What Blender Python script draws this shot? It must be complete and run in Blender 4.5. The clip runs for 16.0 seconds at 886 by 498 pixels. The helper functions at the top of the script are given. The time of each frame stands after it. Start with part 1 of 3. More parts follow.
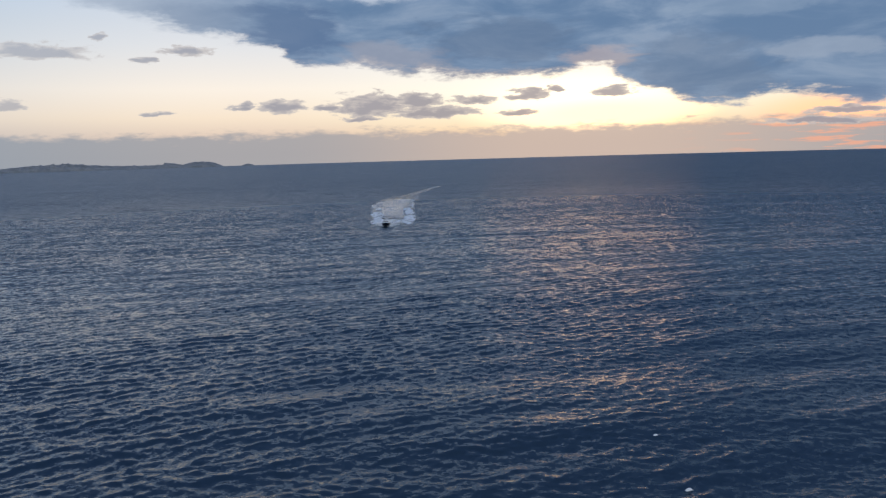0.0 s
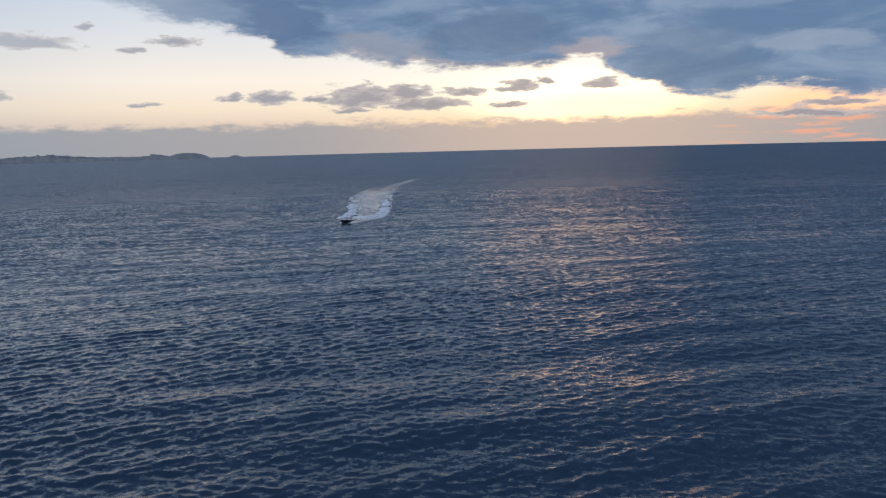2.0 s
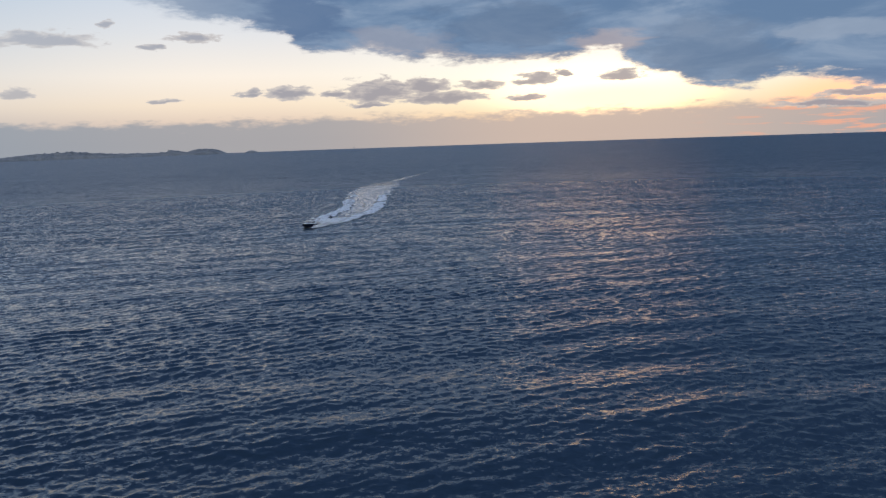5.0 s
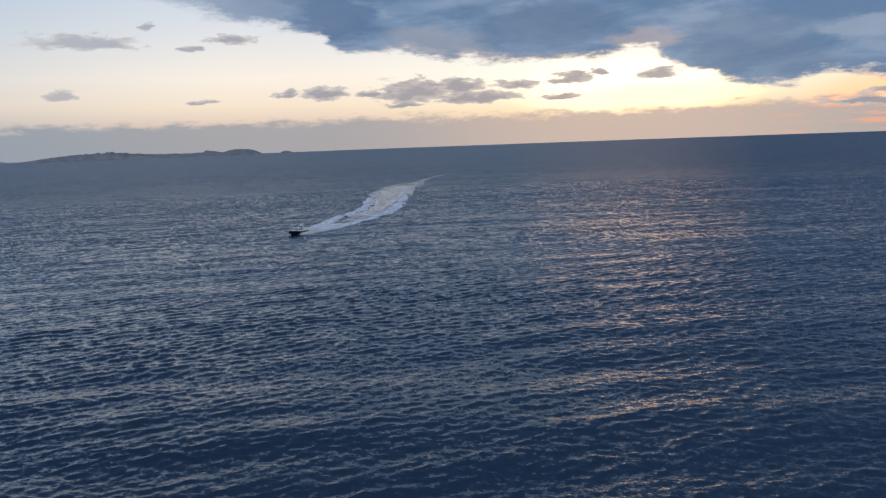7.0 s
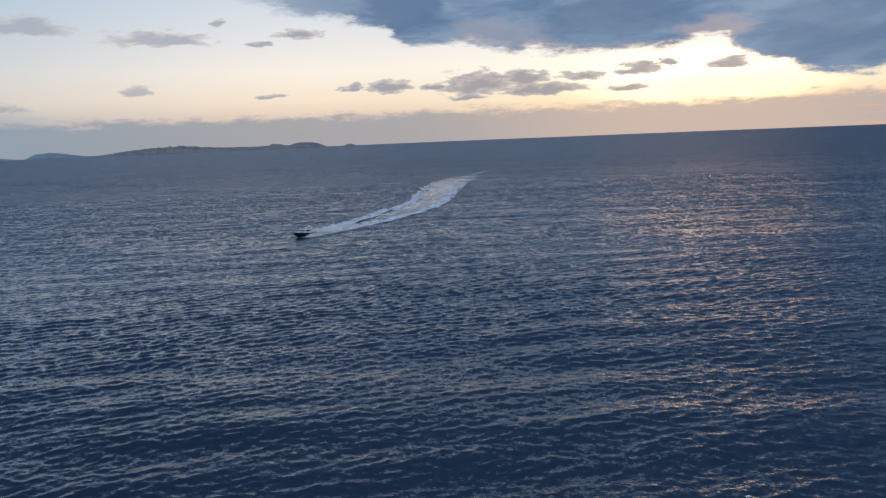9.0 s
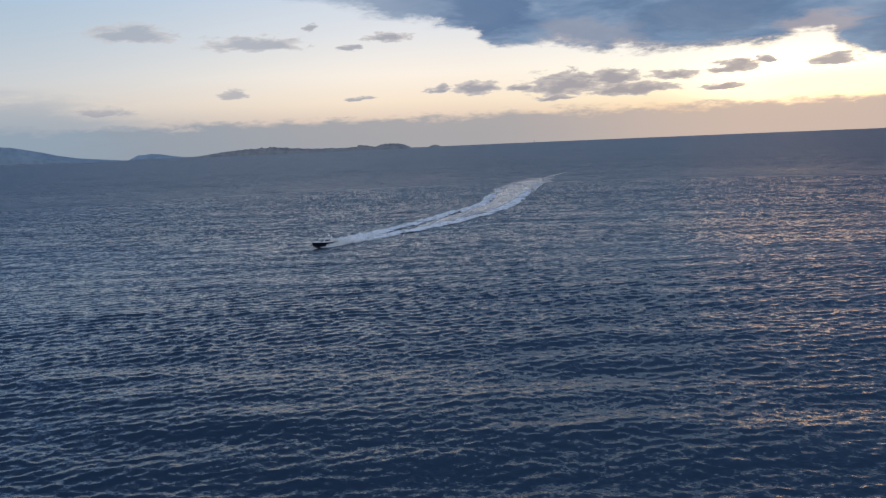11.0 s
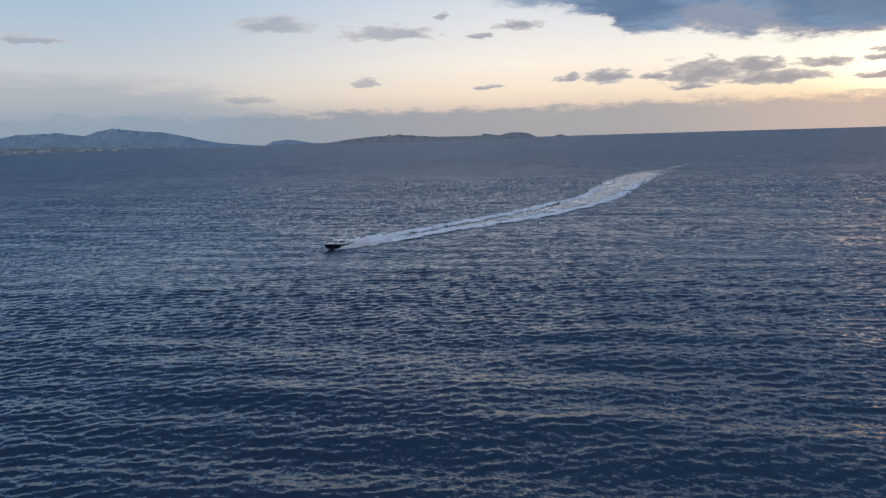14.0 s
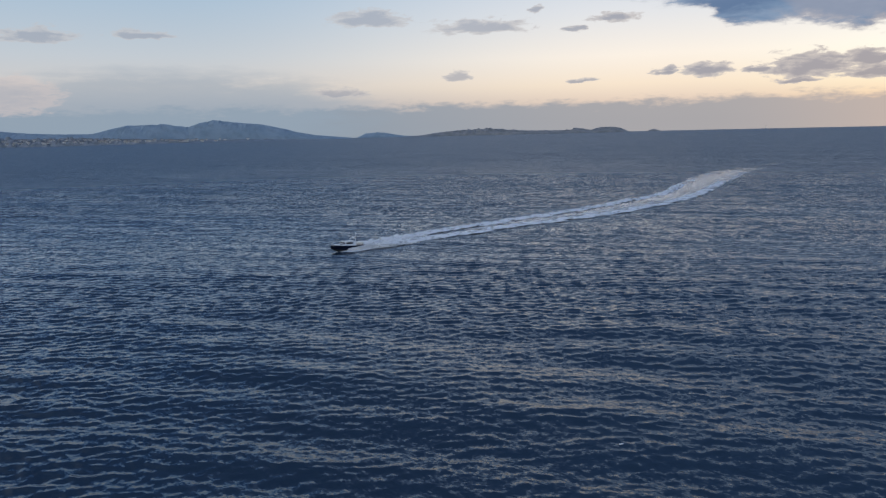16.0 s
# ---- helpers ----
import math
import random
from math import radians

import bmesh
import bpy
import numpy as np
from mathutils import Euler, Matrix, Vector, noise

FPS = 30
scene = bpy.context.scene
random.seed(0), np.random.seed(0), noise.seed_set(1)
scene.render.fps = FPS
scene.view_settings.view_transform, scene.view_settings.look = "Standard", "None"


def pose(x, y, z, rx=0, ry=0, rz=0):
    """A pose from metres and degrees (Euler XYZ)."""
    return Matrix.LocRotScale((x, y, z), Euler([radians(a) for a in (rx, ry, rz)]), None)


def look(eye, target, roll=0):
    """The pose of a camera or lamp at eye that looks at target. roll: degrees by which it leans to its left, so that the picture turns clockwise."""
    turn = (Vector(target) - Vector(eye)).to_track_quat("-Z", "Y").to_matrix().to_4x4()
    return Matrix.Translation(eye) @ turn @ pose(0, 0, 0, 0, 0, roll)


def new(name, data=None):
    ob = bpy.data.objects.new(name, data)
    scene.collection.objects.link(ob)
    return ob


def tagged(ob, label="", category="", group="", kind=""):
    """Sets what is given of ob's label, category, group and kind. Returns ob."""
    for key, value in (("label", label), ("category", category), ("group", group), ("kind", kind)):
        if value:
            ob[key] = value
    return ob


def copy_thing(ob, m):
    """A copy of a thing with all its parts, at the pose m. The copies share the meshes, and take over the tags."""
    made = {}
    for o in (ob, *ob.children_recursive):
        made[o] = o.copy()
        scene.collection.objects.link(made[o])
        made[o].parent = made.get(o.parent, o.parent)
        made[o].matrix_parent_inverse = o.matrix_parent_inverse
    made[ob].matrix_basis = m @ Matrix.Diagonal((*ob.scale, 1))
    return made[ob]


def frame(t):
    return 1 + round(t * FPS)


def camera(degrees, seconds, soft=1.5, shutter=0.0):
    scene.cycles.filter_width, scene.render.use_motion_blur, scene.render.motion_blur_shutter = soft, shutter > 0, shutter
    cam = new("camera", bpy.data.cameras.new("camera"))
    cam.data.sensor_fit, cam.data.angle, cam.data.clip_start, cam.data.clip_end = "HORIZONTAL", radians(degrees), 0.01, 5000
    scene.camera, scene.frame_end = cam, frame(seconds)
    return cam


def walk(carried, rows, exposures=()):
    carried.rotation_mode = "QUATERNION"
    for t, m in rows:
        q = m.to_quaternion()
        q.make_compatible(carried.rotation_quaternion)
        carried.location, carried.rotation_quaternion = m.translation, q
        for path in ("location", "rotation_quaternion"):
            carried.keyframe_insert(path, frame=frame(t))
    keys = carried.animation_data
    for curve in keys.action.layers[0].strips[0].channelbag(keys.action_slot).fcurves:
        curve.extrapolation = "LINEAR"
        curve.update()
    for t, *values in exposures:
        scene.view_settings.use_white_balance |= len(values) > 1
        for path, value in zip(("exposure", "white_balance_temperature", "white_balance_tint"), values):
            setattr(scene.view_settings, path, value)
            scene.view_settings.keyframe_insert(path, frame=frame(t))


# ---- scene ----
cam = camera(60.9, 16.0, soft=1.35)
# seconds, x, y, z, pitch, roll, yaw
FLIGHT = [
    (0.0, -0.00, 0.00, 38.40, -7.20, 1.58, 0.00),
    (0.5, 2.13, 0.51, 38.31, -7.46, 1.52, -0.07),
    (1.0, 4.28, 1.04, 38.21, -7.63, 1.45, -0.31),
    (1.5, 6.49, 1.59, 38.09, -7.80, 1.59, -0.58),
    (2.0, 8.76, 2.17, 37.96, -7.83, 1.47, -0.77),
    (2.5, 11.13, 2.79, 37.85, -7.92, 1.55, -0.75),
    (3.0, 13.55, 3.44, 37.77, -7.95, 1.69, -0.38),
    (3.5, 15.94, 4.08, 37.74, -8.06, 1.68, -0.02),
    (4.0, 18.26, 4.62, 37.74, -8.20, 1.79, 0.15),
    (6.5, 29.69, 6.80, 37.71, -8.24, 2.02, 2.29),
    (7.0, 31.95, 7.13, 37.73, -8.19, 2.11, 3.17),
    (7.5, 34.21, 7.40, 37.78, -8.14, 2.15, 3.83),
    (8.0, 36.51, 7.64, 37.85, -8.26, 2.23, 5.08),
    (8.5, 38.73, 7.85, 37.92, -8.42, 2.27, 6.37),
    (9.0, 40.90, 8.05, 37.97, -8.56, 2.35, 7.95),
    (9.5, 43.06, 8.26, 38.01, -8.75, 2.39, 9.77),
    (10.0, 45.27, 8.53, 38.03, -8.56, 2.43, 11.58),
    (12.5, 56.35, 10.02, 38.13, -8.46, 2.17, 18.67),
    (13.0, 58.57, 10.36, 38.18, -8.90, 2.02, 20.61),
    (13.5, 60.80, 10.73, 38.26, -8.88, 1.99, 22.38),
    (14.0, 63.01, 11.12, 38.34, -8.70, 1.82, 23.94),
    (14.5, 65.17, 11.47, 38.41, -8.72, 1.71, 25.63),
    (15.0, 67.31, 11.78, 38.47, -8.79, 1.55, 27.59),
    (15.5, 69.44, 12.05, 38.53, -8.72, 1.42, 28.98),
    (16.0, 71.59, 12.31, 38.59, -9.00, 1.37, 30.76),
]
walk(cam, [(t, pose(x, y, z, 90 + p, r, w)) for t, x, y, z, p, r, w in FLIGHT])

# ---- light ----
SUN_AZ, SUN_EL = 11.0, 3.6  # degrees to the right of +y, degrees above the sea


def lin(r, g, b):
    """Linear colour of 8-bit display values."""
    return tuple(((c / 255 + 0.055) / 1.055) ** 2.4 if c > 10 else c / 255 / 12.92 for c in (r, g, b)) + (1.0,)


class Net:
    """Short hand for a node tree."""

    def __init__(self, tree):
        self.tree, self.n, self.l = tree, tree.nodes, tree.links

    def put(self, socket, value):
        if isinstance(value, bpy.types.NodeSocket):
            self.l.new(value, socket)
        elif isinstance(value, (int, float)) and socket.type in ("RGBA", "VECTOR"):
            socket.default_value = (value,) * len(socket.default_value)
        else:
            socket.default_value = value

    def math(self, op, a, b=0.0, c=0.0, clamp=False):
        nd = self.n.new("ShaderNodeMath")
        nd.operation, nd.use_clamp = op, clamp
        for s, v in zip(nd.inputs, (a, b, c)):
            self.put(s, v)
        return nd.outputs[0]

    def step(self, x, a, b, lo=0.0, hi=1.0):
        nd = self.n.new("ShaderNodeMapRange")
        nd.interpolation_type = "SMOOTHSTEP"
        for s, v in zip(nd.inputs, (x, a, b, lo, hi)):
            self.put(s, v)
        return nd.outputs[0]

    def mix(self, f, a, b, blend="MIX"):
        nd = self.n.new("ShaderNodeMix")
        nd.data_type, nd.blend_type = "RGBA", blend
        self.put(nd.inputs[0], f), self.put(nd.inputs[6], a), self.put(nd.inputs[7], b)
        return nd.outputs[2]

    def xyz(self, x, y, z=0.0):
        nd = self.n.new("ShaderNodeCombineXYZ")
        for s, v in zip(nd.inputs, (x, y, z)):
            self.put(s, v)
        return nd.outputs[0]

    def split(self, v):
        nd = self.n.new("ShaderNodeSeparateXYZ")
        self.put(nd.inputs[0], v)
        return nd.outputs

    def noise(self, v, scale, detail=3.0, rough=0.55, distortion=0.0):
        nd = self.n.new("ShaderNodeTexNoise")
        self.put(nd.inputs["Vector"], v)
        nd.inputs["Scale"].default_value, nd.inputs["Detail"].default_value = scale, detail
        nd.inputs["Roughness"].default_value, nd.inputs["Distortion"].default_value = rough, distortion
        return nd.outputs[0]

    def scaled(self, v, sx, sy, sz=1.0, turn=0.0):
        nd = self.n.new("ShaderNodeMapping")
        self.put(nd.inputs[0], v)
        nd.inputs[2].default_value, nd.inputs[3].default_value = (0, 0, radians(turn)), (sx, sy, sz)
        return nd.outputs[0]

    def ramp(self, x, stops, mode="LINEAR"):
        nd = self.n.new("ShaderNodeValToRGB")
        nd.color_ramp.interpolation = mode
        e = nd.color_ramp.elements
        while len(e) < len(stops):
            e.new(0.5)
        for k, (p, c) in zip(e, stops):
            k.position, k.color = p, c
        self.put(nd.inputs[0], x)
        return nd.outputs[0]

    def bump(self, height, strength, distance, normal=None):
        nd = self.n.new("ShaderNodeBump")
        self.put(nd.inputs["Strength"], strength), self.put(nd.inputs["Distance"], distance)
        self.put(nd.inputs["Height"], height)
        if normal:
            self.put(nd.inputs["Normal"], normal)
        return nd.outputs[0]


def dusk_sky():
    """Clear dusk sky, a low haze bank, a dark cloud deck with a broken edge and scattered small clouds."""
    w = bpy.data.worlds.new("dusk_sky")
    scene.world = w
    w.use_nodes = True
    g = Net(w.node_tree)
    g.n.clear()
    out, back = g.n.new("ShaderNodeOutputWorld"), g.n.new("ShaderNodeBackground")
    g.l.new(back.outputs[0], out.inputs[0])
    x, y, z = g.split(g.n.new("ShaderNodeTexCoord").outputs["Generated"])
    u = g.math("DEGREES", g.math("ARCTAN2", x, y))
    v = g.math("DEGREES", g.math("ARCSINE", z))
    flat = g.xyz(u, g.math("MULTIPLY", v, 2.2))
    off = g.math("ABSOLUTE", g.math("SUBTRACT", u, SUN_AZ))

    # clear sky, by height above the sea, at four distances from the sun's azimuth
    h = g.math("POWER", g.math("DIVIDE", g.math("MAXIMUM", v, 0.0), 90.0, clamp=True), 0.5)

    def at(deg):
        return math.sqrt(deg / 90)

    # bands above 12 degrees and behind are unseen, set to light sea and foam
    tints = {
        "sun": [(0.4, (222, 192, 170)), (1.5, (242, 212, 176)), (2.6, (252, 238, 206)), (4.5, (255, 253, 238)), (7, (246, 244, 240)), (14, (168, 196, 230)), (21, (124, 164, 220)), (31, (84, 118, 174)), (44, (66, 98, 150)), (90, (84, 112, 160))],
        "near": [(0.4, (196, 180, 174)), (1.8, (226, 206, 190)), (3.0, (246, 228, 206)), (5, (250, 240, 228)), (8, (226, 228, 232)), (11, (206, 216, 230)), (15, (178, 206, 240)), (22, (100, 138, 194)), (31, (58, 86, 136)), (44, (54, 82, 132)), (90, (84, 112, 160))],
        "side": [(0.4, (156, 164, 174)), (2.2, (180, 182, 188)), (3.4, (206, 202, 200)), (5.5, (194, 202, 210)), (9.5, (170, 192, 212)), (14, (160, 198, 240)), (21, (86, 128, 188)), (31, (36, 62, 108)), (44, (40, 66, 110)), (90, (84, 112, 160))],
        "back": [(0.4, (196, 200, 208)), (4, (228, 231, 236)), (9, (234, 237, 241)), (20, (234, 238, 243)), (45, (220, 228, 238)), (90, (84, 112, 160))],
    }
    tone = {k: g.ramp(h, [(at(d), lin(*c)) for d, c in s]) for k, s in tints.items()}
    sky = g.mix(g.step(off, 4, 26), tone["sun"], tone["near"])
    sky = g.mix(g.step(off, 26, 62), sky, tone["side"])
    sky = g.mix(g.step(off, 70, 140), sky, tone["back"])

    # the atmosphere's own scatter on top
    air = g.n.new("ShaderNodeTexSky")
    air.sky_type, air.sun_disc = "NISHITA", False
    air.sun_elevation, air.sun_rotation = radians(SUN_EL), radians(SUN_AZ)
    sky = g.mix(0.003, sky, air.outputs[0], "ADD")

    # bright gap under the deck, with the sun behind it
    def blob(u0, v0, a, b):
        return g.math("SQRT", g.math("ADD", g.math("POWER", g.math("DIVIDE", g.math("SUBTRACT", u, u0), a), 2), g.math("POWER", g.math("DIVIDE", g.math("SUBTRACT", v, v0), b), 2)))

    sky = g.mix(g.step(blob(10.5, 3.6, 11, 3.0), 1.0, 0.1), sky, (2.0, 1.6, 1.10, 1), "MIX")
    sky = g.mix(g.step(blob(12.0, 2.7, 9, 1.5), 1.0, 0.2, 0, 0.85), sky, (3.0, 1.65, 0.76, 1), "MIX")
    sky = g.mix(g.step(blob(27.5, 2.0, 7, 2.2), 1.0, 0.2, 0, 0.8), sky, (1.5, 0.74, 0.38, 1), "MIX")

    # low haze bank, brighter and warmer under the sun
    fluff = g.noise(g.scaled(flat, 0.5, 1, 1), 0.55, 5, 0.6)
    wisp = g.noise(g.scaled(flat, 0.22, 1, 1), 0.9, 4, 0.6)
    crest = g.noise(g.scaled(flat, 0.7, 1, 1), 1.3, 5, 0.6, 0.3)
    rag = g.math("MULTIPLY", g.math("SUBTRACT", fluff, 0.5), 2.0)
    shade = g.mix(g.step(off, 3, 24), lin(204, 184, 172), lin(168, 166, 169))
    shade = g.mix(g.step(off, 22, 60), shade, lin(140, 156, 172))
    shade = g.mix(g.step(off, 70, 140), shade, lin(172, 178, 188))
    top = g.math("ADD", 1.95, g.math("MULTIPLY", rag, 1.0))
    heaps = g.math("MULTIPLY", g.math("SUBTRACT", crest, 0.5), 1.2)
    haze = g.step(g.math("ADD", g.math("SUBTRACT", top, v), heaps), -0.2, 0.6, 0, 0.95)
    warm = g.step(g.math("MULTIPLY", g.math("MULTIPLY", g.step(u, 14, 28), g.step(u, 52, 34)), g.step(wisp, 0.5, 0.62)), 0, 1, 0, 0.75)
    shade = g.mix(warm, shade, lin(248, 174, 142))
    sky = g.mix(haze, sky, shade)
    # a second, higher haze layer over the hills
    hump = g.math("SUBTRACT", g.step(g.math("ADD", blob(-51, 1.6, 17, 3.4), g.math("MULTIPLY", rag, 0.35)), 1.05, 0.55), g.math("MULTIPLY", g.math("ABSOLUTE", rag), 0.25))
    sky = g.mix(g.math("MULTIPLY", hump, 0.6, clamp=True), sky, lin(150, 166, 182))

    # small clouds: azimuth, height, half width, half height in degrees
    SMALL = [(-11.83, 3.71, 1.5, 0.47), (-14.55, 3.78, 0.77, 0.26), (-5.13, 3.67, 2.56, 0.85), (-1.75, 3.92, 1.71, 0.51), (-0.51, 3.06, 2.99, 0.43), (2.47, 3.89, 1.5, 0.34), (6.47, 4.21, 1.45, 0.43), (8.54, 4.54, 0.6, 0.26), (5.82, 2.87, 1.5, 0.2), (12.62, 4.25, 1.37, 0.38), (-20.36, 3.29, 1.2, 0.16), (-21.02, 6.93, 0.64, 0.24), (-18.19, 7.6, 1.5, 0.35), (-23.77, 8.38, 0.6, 0.36), (-27.74, 7.34, 3.21, 0.55), (-29.5, 3.86, 0.94, 0.32), (-8.47, 3.57, 0.85, 0.26), (-6.01, 2.7, 1.5, 0.22), (26.45, 1.58, 3.4, 0.2), (27.9, 2.2, 2.2, 0.22), (-35.91, 8.03, 2.56, 0.6), (-38.4, 2.86, 1.92, 0.34), (-51.82, 6.9, 1.7, 0.36), (-58.37, 6.7, 2.2, 0.5)]
    warp = g.noise(g.scaled(flat, 0.6, 1, 1), 1.25, 5, 0.66, 0.5)
    bite = g.math("MULTIPLY", g.math("SUBTRACT", warp, 0.5), 1.7)
    puff = g.n.new("ShaderNodeTexNoise")
    g.put(puff.inputs["Vector"], g.scaled(flat, 0.8, 1, 1))
    puff.inputs["Scale"].default_value, puff.inputs["Detail"].default_value = 0.9, 4.0
    pu, pv, _ = g.split(puff.outputs[1])
    wu = g.math("MULTIPLY_ADD", pu, 2.6, g.math("SUBTRACT", u, 1.3))
    wv = g.math("MULTIPLY_ADD", pv, 0.8, g.math("SUBTRACT", v, 0.4))
    thick = None
    for u0, v0, a, b in SMALL:  # flat below, heaped above
        du = g.math("DIVIDE", g.math("SUBTRACT", wu, u0), a * 1.08)
        dv = g.math("DIVIDE", g.math("SUBTRACT", wv, v0 - 0.25 * b), b * 1.15)
        dv = g.math("MAXIMUM", g.math("MULTIPLY", dv, 0.85), g.math("MULTIPLY", dv, -1.7))
        q = g.math("SUBTRACT", 1.2, g.math("SQRT", g.math("ADD", g.math("POWER", du, 2), g.math("POWER", dv, 2))))
        thick = q if thick is None else g.math("MAXIMUM", thick, q)
    thick = g.math("ADD", thick, bite)
    grey = g.mix(g.step(off, 4, 40), lin(172, 160, 160), lin(158, 164, 178))
    grey = g.mix(g.step(thick, 0.2, 0.8), g.mix(0.45, grey, lin(232, 222, 212)), g.mix(0.4, grey, lin(140, 144, 160)))
    sky = g.mix(g.math("MULTIPLY", g.step(thick, 0.0, 0.34), g.step(off, 22, 46, 0.92, 0.6)), sky, grey)

    # a sunlit heap of cumulus far round to the left
    heap = g.math("SUBTRACT", 1.0, blob(-60.4, 2.9, 4.0, 1.6))
    heap = g.math("ADD", heap, g.math("MULTIPLY", bite, 0.7))
    sky = g.mix(g.step(heap, 0.05, 0.35, 0, 0.5), sky, g.mix(g.step(heap, 0.2, 0.9), lin(214, 200, 196), lin(184, 180, 186)))

    # the dark deck: its lower edge by azimuth
    EDGE = [(-70, 40), (-44, 22), (-33, 13.2), (-26.8, 10.6), (-21, 9.1), (-15.4, 8.2), (-11.7, 7.6), (-10.6, 6.6), (-8.3, 6.4), (-5.8, 6.5), (-2.5, 5.7), (3.4, 5.3), (9.0, 5.5), (10.4, 6.0), (12.2, 5.8), (13.6, 4.9), (17.2, 3.3), (21.3, 2.6), (23.3, 3.5), (26.2, 3.2), (29.9, 2.4), (42, 2.0), (90, 6)]
    rim = g.ramp(g.math("DIVIDE", g.math("ADD", u, 70), 160, clamp=True), [((a + 70) / 160, (e / 40,) * 3 + (1,)) for a, e in EDGE])
    rim = g.math("MULTIPLY", rim, 40.0)
    lump = g.noise(g.scaled(flat, 0.5, 0.8, 1), 0.5, 6, 0.6, 0.3)
    body = g.noise(g.scaled(flat, 0.6, 0.9, 1, 8), 0.2, 6, 0.6, 0.4)
    ragged = g.math("MULTIPLY", g.math("SUBTRACT", lump, 0.5), g.step(u, -24, -6, 3.8, 2.2))
    crumb = g.noise(g.scaled(flat, 0.7, 1, 1), 1.7, 4, 0.65, 0.4)
    ragged = g.math("ADD", ragged, g.math("MULTIPLY", g.math("SUBTRACT", crumb, 0.5), 0.85))
    deep = g.math("ADD", g.math("SUBTRACT", v, rim), ragged)
    west = g.step(u, -30, -9)
    slate = g.mix(g.step(body, 0.36, 0.66), lin(94, 124, 160), lin(128, 151, 180))
    slate = g.mix(g.math("MULTIPLY", g.step(body, 0.52, 0.72), 0.3), slate, lin(160, 172, 190))
    slate = g.mix(west, g.mix(0.68, slate, lin(186, 196, 210)), slate)
    torn = g.math("MULTIPLY", g.math("SUBTRACT", lump, 0.5), 2.2)
    for u0, v0, a, b, part_of, tint in (
        (-10.6, 9.0, 3.6, 2.4, 0.85, (84, 112, 150)), (4.5, 8.2, 6.0, 1.8, 0.6, (90, 114, 146)),
        (18.5, 5.6, 5.5, 2.4, 0.5, (98, 120, 150)), (-18, 9.8, 4.0, 1.0, 0.4, (104, 128, 160)),
        (-3.6, 7.3, 4.2, 1.0, 0.6, (152, 156, 172)), (11.6, 6.7, 3.0, 0.8, 0.5, (196, 178, 174)),
        (26.0, 6.3, 4.5, 0.7, 0.55, (158, 172, 192)), (-5.0, 11.6, 3.2, 0.9, 0.7, (205, 214, 226)), (22.0, 9.5, 6.0, 0.8, 0.4, (146, 166, 190)),
    ):
        near = g.step(g.math("ADD", blob(u0, v0, a, b), torn), 1.15, 0.55, 0, part_of)
        slate = g.mix(near, slate, lin(*tint))
    light_rim = g.mix(g.step(off, 3, 22), lin(222, 198, 178), lin(198, 192, 194))
    slate = g.mix(g.step(deep, g.step(g.math("ABSOLUTE", u), 4, 12, 1.0, 0.65), 0.0, 0, 0.6), slate, light_rim)
    high = g.step(v, 16, 40)
    slate = g.mix(high, slate, lin(88, 122, 176))
    # unseen lighter patch high in the deck, added to brighten the farther water
    thin = g.math("MULTIPLY", g.math("MULTIPLY", g.step(v, 10.5, 15), g.step(v, 30, 20)), g.step(u, 20, 4))
    slate = g.mix(g.math("MULTIPLY", thin, 0.85), slate, lin(176, 200, 232))
    cover = g.math("MULTIPLY", g.step(deep, -0.1, g.step(u, -24, -10, 1.7, 0.5)), g.step(u, -40, -8, 0.42, 0.97))
    cover = g.math("MULTIPLY", cover, g.step(g.math("ABSOLUTE", u), 130, 80))
    sky = g.mix(cover, sky, slate)
    g.l.new(sky, back.inputs[0])
    back.inputs[1].default_value = 1.0


dusk_sky()
sun = new("sun", bpy.data.lights.new("sun", "SUN"))
sun.data.energy, sun.data.angle, sun.data.color = 0.018, radians(16), (1.0, 0.45, 0.2)
sa, se = radians(SUN_AZ), radians(SUN_EL + 1.0)
sun.matrix_world = look((0, 0, 0), (-math.sin(sa) * math.cos(se), -math.cos(sa) * math.cos(se), -math.sin(se)))
scene.view_settings.exposure = 0.0


# ---- materials ----
def material(name):
    m = bpy.data.materials.new(name)
    m.use_nodes = True
    g = Net(m.node_tree)
    return m, g, g.n["Principled BSDF"]


